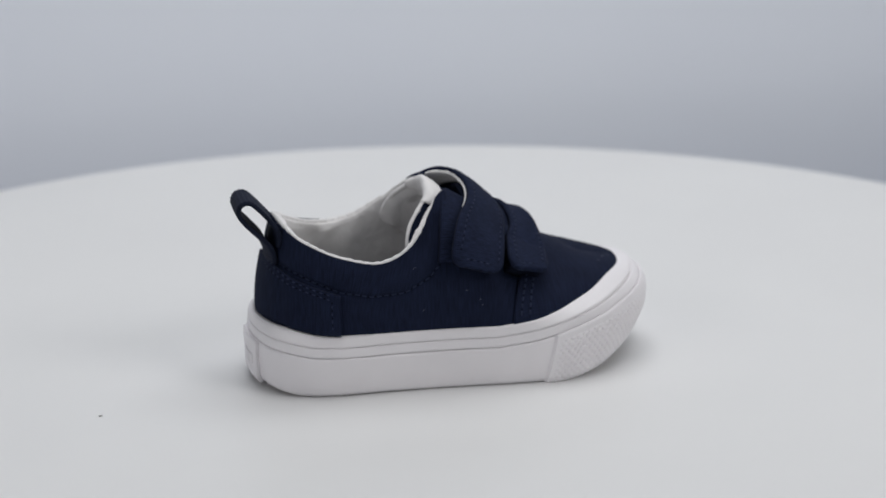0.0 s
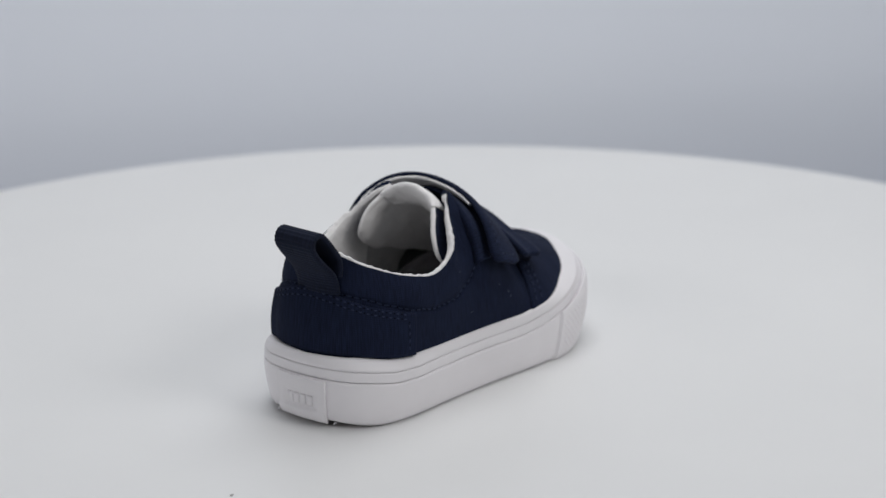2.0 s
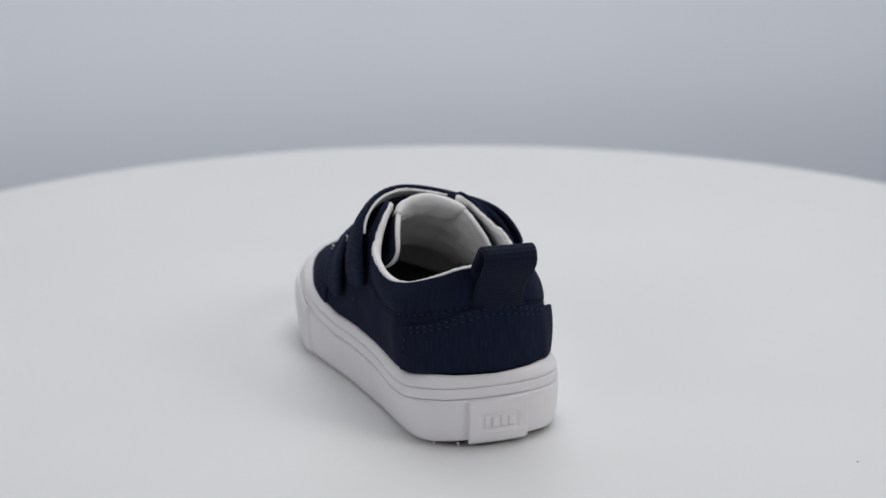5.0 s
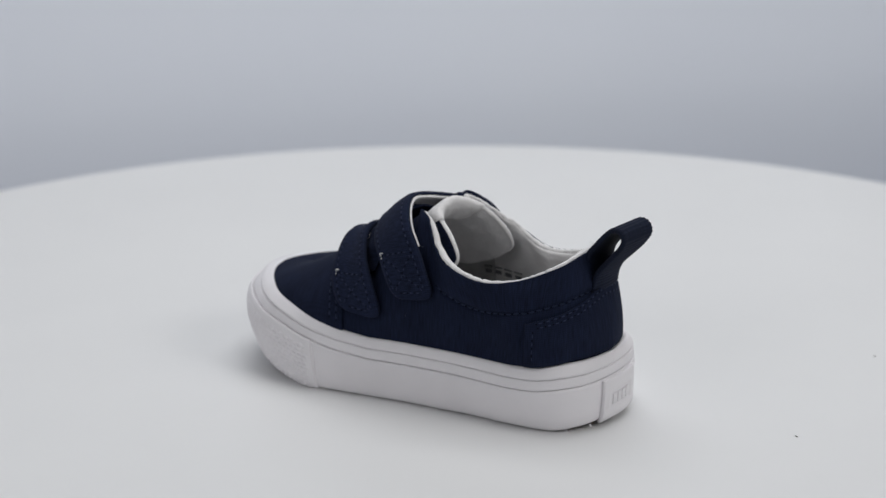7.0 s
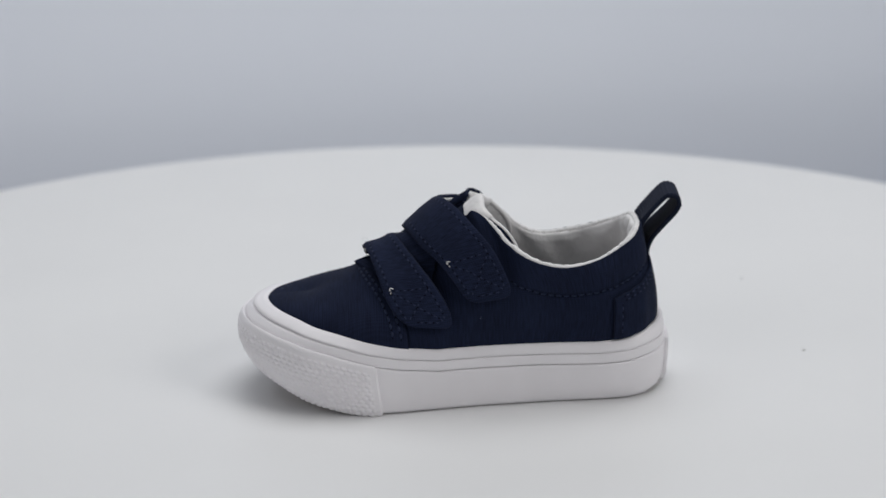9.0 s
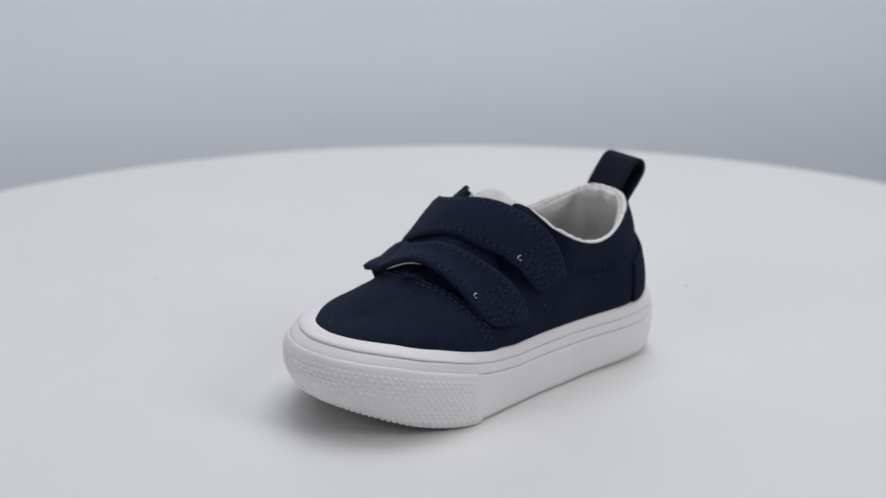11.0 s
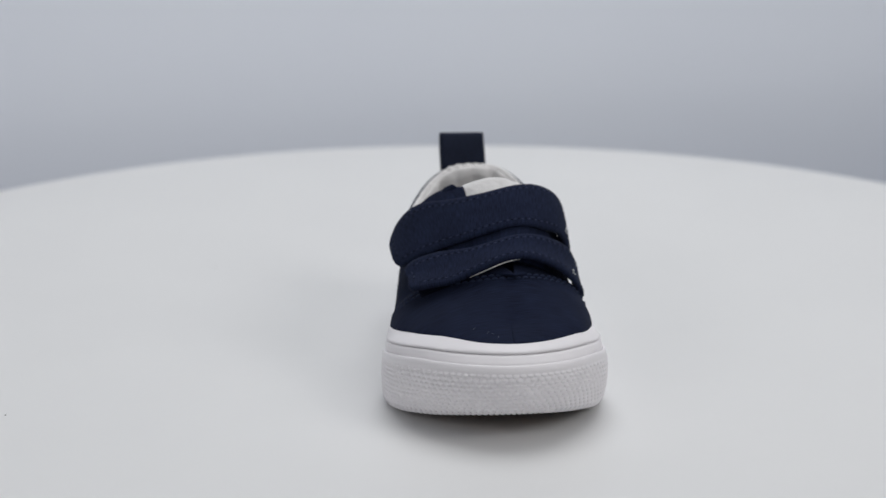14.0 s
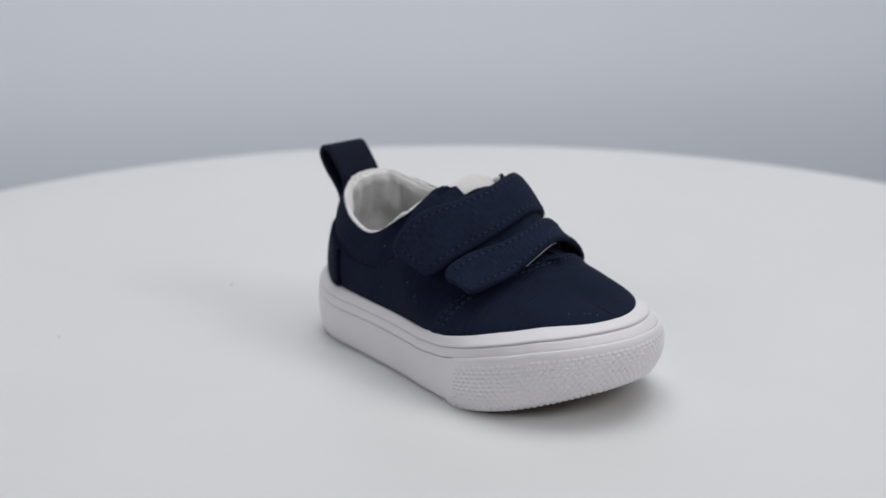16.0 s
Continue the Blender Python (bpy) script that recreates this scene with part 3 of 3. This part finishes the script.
def sheet(trees, angles, back, front, n, m, round_mm=0.0, ease=3, skew=0, skew_sewn=0):
    """A sheet that lies round the upper: points (n, m, 3) between two edges given over the angle."""
    th = np.linspace(angles[0], angles[-1], n)
    bk, ft = (spline([(a, v) for a, v in zip(angles, k)], 300) for k in (back, front))
    P = np.zeros((n, m, 3))
    for i, t in enumerate(th):
        a, b = np.interp(t, bk[:, 0], bk[:, 1]), np.interp(t, ft[:, 0], ft[:, 1])
        for j in range(m):
            P[i, j] = on_hull(trees, a + (b - a) * j / (m - 1), t - (1 - j / (m - 1)) * (skew * smooth(i / (n - 1), 0.55, 1) - skew_sewn * (1 - smooth(i / (n - 1), 0, 0.45))))[0]
    for k in range(ease):
        P[1:-1] = (P[:-2] + 2 * P[1:-1] + P[2:]) / 4
        if k < 4:
            P[:, 1:-1] = (P[:, :-2] + 2 * P[:, 1:-1] + P[:, 2:]) / 4
    if round_mm:
        P = np.stack([resample(P[:, j], n) for j in range(m)], 1)
    N = normals_of(P, heart(P))
    if round_mm:
        d = np.r_[0, np.cumsum(np.linalg.norm(np.diff(P[:, m // 2], axis=0), axis=1))]
        for i in range(n):
            e = min(d[i], d[-1] - d[i]) / round_mm
            f = 1.0 if e >= 1 else 0.62 + 0.38 * math.sqrt(max(0, 1 - (1 - e) ** 2))
            q = (0.5 + (np.linspace(0, 1, m) - 0.5) * f) * (m - 1)
            P[i], N[i] = (np.stack([np.interp(q, np.arange(m), A[i, :, c]) for c in range(3)], 1) for A in (P, N))
    return P, N


def build_straps(shoe, trees):
    for st in STRAPS:
        n, m = 130, 16
        P, N = sheet(trees, st["angle"], st["back"], st["front"], n, m, 5.0, 30, st["skew"], st["skew_sewn"])
        lift = np.interp(np.linspace(0, 1, n), [0, 0.25, 0.42, 0.6, 0.8, 1], st["lift"])[:, None, None]
        mid = np.sin(np.linspace(0, math.pi, n))[:, None, None] ** 1.5
        P = P + N * (lift + st["flare"] * mid * smooth(np.linspace(0, 1, m), 0.3, 1.0)[None, :, None])
        N = normals_of(P, heart(P))
        q = np.abs(np.linspace(-1, 1, m))
        roll = -0.5 * smooth(q, 0.75, 1.0)[None, :] * np.ones((n, 1))
        bm = bmesh.new()
        slab(bm, P * MM, N, -1.9 * MM, roll * MM)
        strap = part("strap", bm, NAVY_STRAP, shoe)
        # hook tape that holds the free end down
        bm = bmesh.new()
        a, b = int(n * 0.70), int(n * 0.965)
        slab(bm, P[a:b, 2:-2] * MM, N[a:b, 2:-2], -(lift[a:b, :, 0] + 0.4) * MM, -1.75 * MM)
        part("hook_tape", bm, TAPE, strap, "dark navy hook tape")
        bm = bmesh.new()
        for j, a, b, r in st["edges"]:
            inner = 1 if j == 0 else m - 2
            line = 0.7 * P[a:b, j] + 0.3 * P[a:b, inner] - N[a:b, j] * 2.2
            fray = np.array([noise.noise(Vector(p) * 0.8) for p in line])
            thin = np.clip(np.minimum(np.arange(b - a), np.arange(b - a)[::-1]) / 6, 0.3, 1)
            tube(bm, (line + N[a:b, j] * 0.2 * fray[:, None]) * MM, r * (1 + 0.5 * fray) * thin * MM, 6)
        if st is STRAPS[0]:
            # the cloth backing that shows behind its rear edge
            slab(bm, (P[26:96, :8] - N[26:96, :8] * 2.5) * MM, N[26:96, :8], -0.35 * MM, 0.35 * MM)
        part("strap_lining", bm, LINING, strap, "white cloth edge under the strap")
        bm = bmesh.new()
        for j in (2, m - 3):
            stitch_row(bm, P[5:-5, j], N[5:-5, j])
        for i in (4, 24, n - 5):
            stitch_row(bm, P[i, 3:-3], N[i, 3:-3])
        # crossed box at the sewn end
        for a, b in ((2, m - 3), (m - 3, 2)):
            k = np.linspace(0, 1, 12)
            ii, jj = np.round(4 + 20 * k).astype(int), np.round(a + (b - a) * k).astype(int)
            stitch_row(bm, P[ii, jj], N[ii, jj])
        tagged(part("stitching", bm, THREAD, strap), kind="stuff")
        bm = bmesh.new()
        a, nn = P[24, m - 3], N[24, m - 3]
        along, across = P[26, m - 3] - a, P[24, m - 5] - a
        tube(bm, spline([a + nn * 0.2, a + nn * 0.7 + along * 0.35, a + nn * 0.9 + along * 0.6 + across * 0.25, a + nn * 0.5 + along * 0.5 + across * 0.55], 10) * MM, 0.17 * MM, 5)
        tube(bm, spline([a - along * 0.5 + nn * 0.2, a - along * 0.7 + nn * 0.5, a - along * 0.8 + nn * 0.3 - across * 0.1], 6) * MM, 0.14 * MM, 5)
        part("loose_thread", bm, WHITE_THREAD, strap, "white loose thread end")


def build_facing(shoe, trees):
    """A narrow sewn panel that shows behind the first strap's free end."""
    P, N = sheet(trees, (100, 112, 128, 143), (68.5, 64.8, 62, 60.2), (82, 80, 77, 74), 60, 12, 0.0, 12)
    bm = bmesh.new()
    slab(bm, P * MM, N, -1.0 * MM, 1.2 * MM)
    part("fastener_panel", bm, NAVY_STRAP, shoe)
    # the throat under the straps: loose navy cloth, gathered in low folds
    P, N = sheet(trees, (38, 60, 85, 110, 135), (82, 79, 77, 78, 80), (95, 98, 99, 98, 96), 70, 26, 0.0, 8)
    fold = np.array([[noise.noise(Vector(p) * 0.18) for p in row] for row in P])
    rim = smooth(np.minimum(np.arange(70), np.arange(70)[::-1]), 0, 14)[:, None] * smooth(np.minimum(np.arange(26), np.arange(26)[::-1]), -1, 4)[None, :]
    bm = bmesh.new()
    slab(bm, P * MM, N, -0.3 * MM, (0.1 + (2.2 + 0.9 * fold) * rim) * MM)
    part("throat_gusset", bm, NAVY, shoe)


TONGUE_BACK = [(64, -22, 40), (57, -21, 43), (53, -19.6, 47.2), (54.4, -16.6, 53.8), (59.6, -12.8, 60.3), (63.0, -9.7, 63.0), (64.8, -3, 65.7), (65.2, 3, 66.3),
               (65, 8.8, 64.8), (62.2, 12.4, 62.0), (56.5, 14.9, 57.3), (53.0, 16.2, 50.6), (57, 18, 46), (64, 20, 43)]
TONGUE_FRONT = [(105, -24, 29), (105, -22, 31), (105, -19, 33), (105, -16, 34.8), (105, -12, 36.4), (105, -8, 37.6), (105, -3, 38.5), (105, 3, 38.5),
                (105, 8, 37.6), (105, 12, 36.4), (105, 16, 34.8), (105, 19, 33), (105, 21, 31.5), (105, 22, 30)]


def build_tongue(shoe):
    n, m = 110, 30
    back, front = spline(TONGUE_BACK, n), spline(TONGUE_FRONT, n)
    f = np.linspace(0, 1, m)[None, :, None] ** 1.3
    P = back[:, None] * (1 - f) + front[:, None] * f
    N = normals_of(P, heart(P))
    for _ in range(6):
        N[1:-1] = (N[:-2] + 2 * N[1:-1] + N[2:]) / 4
    N /= np.linalg.norm(N, axis=2, keepdims=True)
    crease = np.array([[noise.noise(Vector(p) * 0.16) for p in row] for row in P])
    bm = bmesh.new()
    slab(bm, P * MM, N, -0.7 * MM, 0)
    tongue = part("tongue", bm, NAVY, shoe, "navy tongue with white piped edge")
    bm = bmesh.new()
    soft = 1.0 - (1 - smooth(np.linspace(0, 1, m), 0.0, 0.14))[None, :] * 0.5
    slab(bm, P * MM, N, -(0.75 + 1.7 * soft + 0.9 * crease * soft) * MM, -0.75 * MM)
    part("tongue_lining", bm, LINING, tongue, "white cloth tongue lining")
    bm = bmesh.new()
    edge = P[:, 0] - N[:, 0] * 1.0
    wob = np.array([noise.noise(Vector(p) * 0.5) for p in edge])
    ends = np.clip(np.minimum(np.arange(n), np.arange(n)[::-1]) / 22, 0.35, 1)
    tube(bm, edge * MM, (0.95 + 0.2 * wob) * ends * MM, 9)
    part("piping", bm, LINING, tongue, "white piping")
    # padded top, rolled over the tongue's edge
    roll = [(6, 0.05), (4.5, 0.3), (3.0, 0.5), (1.0, 0.6), (-0.6, 0.2), (-1.3, -0.9), (-1.0, -2.3), (0.5, -3.6), (3.0, -4.5), (6.5, -5.0), (8.6, -4.6), (9.4, -3.2), (9.2, -2.2)]
    roll = spline(roll, 40)
    k0, k1 = 36, 77
    rows = []
    for k in range(k0, k1):
        a = (k - k0) / (k1 - 1 - k0) * 2 - 1
        d = P[k, 8] - P[k, 0]
        d /= np.linalg.norm(d)
        full = 1 - 0.35 * abs(a) ** 5
        rows.append([P[k, 0] + d * (u * (1 - 0.25 * (u > 6) * a * a)) + N[k, 2] * (v * full + 0.35 * noise.noise(Vector((k * 0.16, u * 0.3, v * 0.3)))) for u, v in roll])
    bm = bmesh.new()
    A = np.array(rows)
    vs = add_grid(bm, A * MM, False, True)
    bm.faces.new(vs[0])
    bm.faces.new(vs[-1])
    bmesh.ops.recalc_face_normals(bm, faces=bm.faces)
    part("tongue_pad", bm, LINING, tongue, "soft white padded tongue top")


def build_bumper(shoe):
    # toe bumper with a raised diamond texture
    f = np.linspace(0, 0.985, 110)[None, :]
    right = arc_at(95.9, -1) + (arc_at(99.6, -1) - arc_at(95.9, -1)) * f
    left = arc_at(98.2, 1) + (arc_at(100.8, 1) - arc_at(98.2, 1)) * f
    c = np.linspace(0, 1, 900)[:, None]
    arc = right + (left - right) * c
    P, N = wall_grid(arc, f + 0 * c)
    z = f * 19.0 / 1.55
    row = np.floor(z)
    u = arc / 2.25 + 0.5 * np.mod(row, 2)
    bump = np.sqrt(np.clip(1.0 - (2 * np.abs(np.mod(u, 1) - 0.5)) ** 2 * 1.3 - (2 * np.abs(z - row - 0.5)) ** 2 * 1.3, 0, 1))
    edge = smooth(f, 0.02, 0.05) * (1 - smooth(f, 0.84, 0.90)) * smooth(c, 0.012, 0.03) * (1 - smooth(c, 0.97, 0.988))
    rim = smooth(c, 0, 0.006) * (1 - smooth(c, 0.994, 1.0))
    bm = bmesh.new()
    slab(bm, P * MM, N, -0.3 * MM, (0.10 + 1.0 * rim + 0.5 * bump * edge) * MM)
    part("toe_bumper", bm, RUBBER, shoe, "white rubber toe bumper with diamond texture")


def build_heel(shoe):
    # raised plate on the back of the foxing
    a0, a1 = -9.6, 9.9
    f = np.linspace(0.02, 0.97, 30)[None, :]
    c = np.linspace(0, 1, 44)[:, None]
    P, N = wall_grid(a0 + (a1 - a0) * c + 0 * f, f + 0 * c)
    sunk = smooth(c, 0.14, 0.20) * (1 - smooth(c, 0.80, 0.86)) * smooth(f, 0.24, 0.30) * (1 - smooth(f, 0.62, 0.68))
    lip = 1 - smooth(f, 0.22, 0.27)
    bm = bmesh.new()
    slab(bm, P * MM, N, -0.3 * MM, (1.25 + 0.3 * lip - 0.45 * sunk) * MM)
    plate = part("heel_plate", bm, RUBBER, shoe, "raised white rubber plate with worn emblem")
    for k in range(4):
        u = np.linspace(0.25 + 0.135 * k, 0.25 + 0.135 * k + 0.10, 6)[:, None]
        h = np.linspace(0.33, 0.58, 6)[None, :]
        Q, M = wall_grid(a0 + (a1 - a0) * u + 0 * h, h + 0 * u)
        bm = bmesh.new()
        slab(bm, Q * MM, M, 0.6 * MM, 1.15 * MM)
        part("raised_mark", bm, RUBBER, plate)
    # cloth patch over the heel
    cols, nrm = [], []
    for side in (-1, 1):
        A, B = shell(side, 10, 14, 90, 60)
        corner = 26.5 if side < 0 else 21.5
        keep = A[:, 0, 0] <= corner
        A, B = A[keep], B[keep]
        d = np.r_[0, np.cumsum(np.linalg.norm(np.diff(A[:, 0], axis=0), axis=1))]
        top = np.interp(d / d[-1], [0, 0.5, 0.8, 1], [36.0 if side < 0 else 36.5, 41.5, 44.6, 45.6])
        g = np.linspace(0, 1, 22)
        pc, nc = [], []
        for k in range(len(A)):
            w = np.interp(A[k, 0, 2] + 1.7 + (top[k] - A[k, 0, 2] - 1.7) * g, A[k, :, 2], np.arange(60))
            pc.append([[np.interp(x, np.arange(60), A[k, :, i]) for i in range(3)] for x in w])
            nc.append([[np.interp(x, np.arange(60), B[k, :, i]) for i in range(3)] for x in w])
        pc, nc = np.array(pc), np.array(nc)
        cols.append(pc if side < 0 else pc[::-1])
        nrm.append(nc if side < 0 else nc[::-1])
    P, N = np.vstack([cols[0], cols[1][1:]]), np.vstack([nrm[0], nrm[1][1:]])
    for _ in range(3):
        N[1:-1] = (N[:-2] + 2 * N[1:-1] + N[2:]) / 4
        P[1:-1] = (P[:-2] + 2 * P[1:-1] + P[2:]) / 4
    bm = bmesh.new()
    edge = 1 - smooth(np.minimum(np.arange(len(P)), np.arange(len(P))[::-1]), 4, 16)
    thick = (0.7 + 0.3 * edge + 0.6 * (1 - smooth(np.arange(len(P)), 6, 22)))[:, None]
    slab(bm, P * MM, N, -0.2 * MM, thick * MM)
    patch = part("heel_patch", bm, NAVY, shoe)
    bm = bmesh.new()
    out = P + N * thick[..., None]
    for j in (20, 18):
        stitch_row(bm, out[5:-5, j], N[5:-5, j])
    for i in (5, len(P) - 6):
        stitch_row(bm, out[i, 2:-2], N[i, 2:-2])
    tagged(part("stitching", bm, THREAD, patch), kind="stuff")


def build_seams(shoe):
    bm = bmesh.new()
    for side in (-1, 1):
        P, N = quarter_grid(side, 60)
        at = np.array(SEAM[side], float)
        pts, nn = [], []
        for k in range(len(P)):
            gap = P[k, :, 2] - np.interp(P[k, :, 0], at[:, 0], at[:, 1])
            w = int(np.argmin(np.abs(gap)))
            if abs(gap[w]) < 1.2 and P[k, w, 0] < at[-1, 0]:
                pts.append(P[k, w])
                nn.append(N[k, w])
        stitch_row(bm, resample(np.array(pts), 80), resample(np.array(nn), 80), r=0.27, lift=-0.4)
        stitch_row(bm, P[22:66, -3], N[22:66, -3])
    V, M, T = vamp_skin(34)
    for c in (-3, -5):
        stitch_row(bm, (V[c] + M[c] * (1.3 * T[c][:, None] - 0.1))[3:-3], M[c][3:-3], r=0.44)
    tagged(part("stitching", bm, THREAD, shoe), kind="stuff")


def build_lint(shoe):
    """A few short pale fibres caught on the cloth."""
    rng = random.Random(7)
    bm = bmesh.new()
    for side in (-1, 1):
        P, N = quarter_grid(side, 40)
        V, M, T = vamp_skin(40)
        for A, B, k in ((P, N, 5), (V, M, 2)):
            for _ in range(k):
                i, j = rng.randrange(8, max(30, len(A) - 60)), rng.randrange(6, 34)
                p, n = A[i, j] + B[i, j] * 0.9, B[i, j]
                t = np.cross(n, np.array([rng.uniform(-1, 1), rng.uniform(-1, 1), rng.uniform(-1, 1)]))
                t /= np.linalg.norm(t) + 1e-9
                w = np.cross(n, t)
                tube(bm, spline([p - n * 0.2, p + t * 0.5 + n * 0.1, p + t * 0.9 + w * rng.uniform(-0.5, 0.5)], 6) * MM, 0.06 * MM, 4)
    tagged(part("lint", bm, LINT, shoe), kind="stuff")


def build_loop(shoe):
    path = resample(spline([(6.7, 44.5), (6.1, 48), (4.4, 51.6), (0.9, 55.6), (-2.2, 59.6), (-3.7, 63), (-2.6, 65.8), (0.4, 66.2), (3.6, 63.4), (6.2, 60), (8.1, 57), (8.6, 54), (8.0, 50)], 300), 160)
    rows = []
    for y in np.linspace(-11.8, 4.8, 14):
        rows.append(np.c_[path[:, 0] + 0.07 * (y + 3.5) * smooth(path[:, 1], 50, 58) + 1.3 * ((y + 3.5) / 8.3) ** 2 * (1 - smooth(path[:, 1], 53, 64)), np.full(len(path), y), path[:, 1]])
    P = np.array(rows)
    c = P * 0
    c[..., 0], c[..., 1], c[..., 2] = 2.0, -3.5, 60
    N = normals_of(P, c)
    rib = 0.14 * np.sin(np.arange(P.shape[1]) * math.pi / 2)[None, :]
    bm = bmesh.new()
    slab(bm, P * MM, N, (-0.7 + 0 * rib) * MM, (0.7 + rib) * MM)
    part("pull_loop", bm, WEBBING, shoe, "ribbed navy webbing pull loop")


studio()
turntable = build_turntable()
shoe = build_shoe()

# ---- what moves ----
SHOE_AT = Matrix.Translation((-0.1207 * 0.6, -0.0165 * 0.6, 0.0)) @ pose(0, 0, 0, 0, 0, 17.5)


def turn(t):
    """The turntable's angle in degrees."""
    return 18.379 * t + 0.011 * (t - 8) ** 2


def motions():
    times = [0.5 * k for k in range(33)]
    walk(turntable, [(t, pose(0, 0, 0, 0, 0, turn(t))) for t in times])
    walk(shoe, [(t, pose(0, 0, 0, 0, 0, turn(t)) @ SHOE_AT) for t in times])


motions()
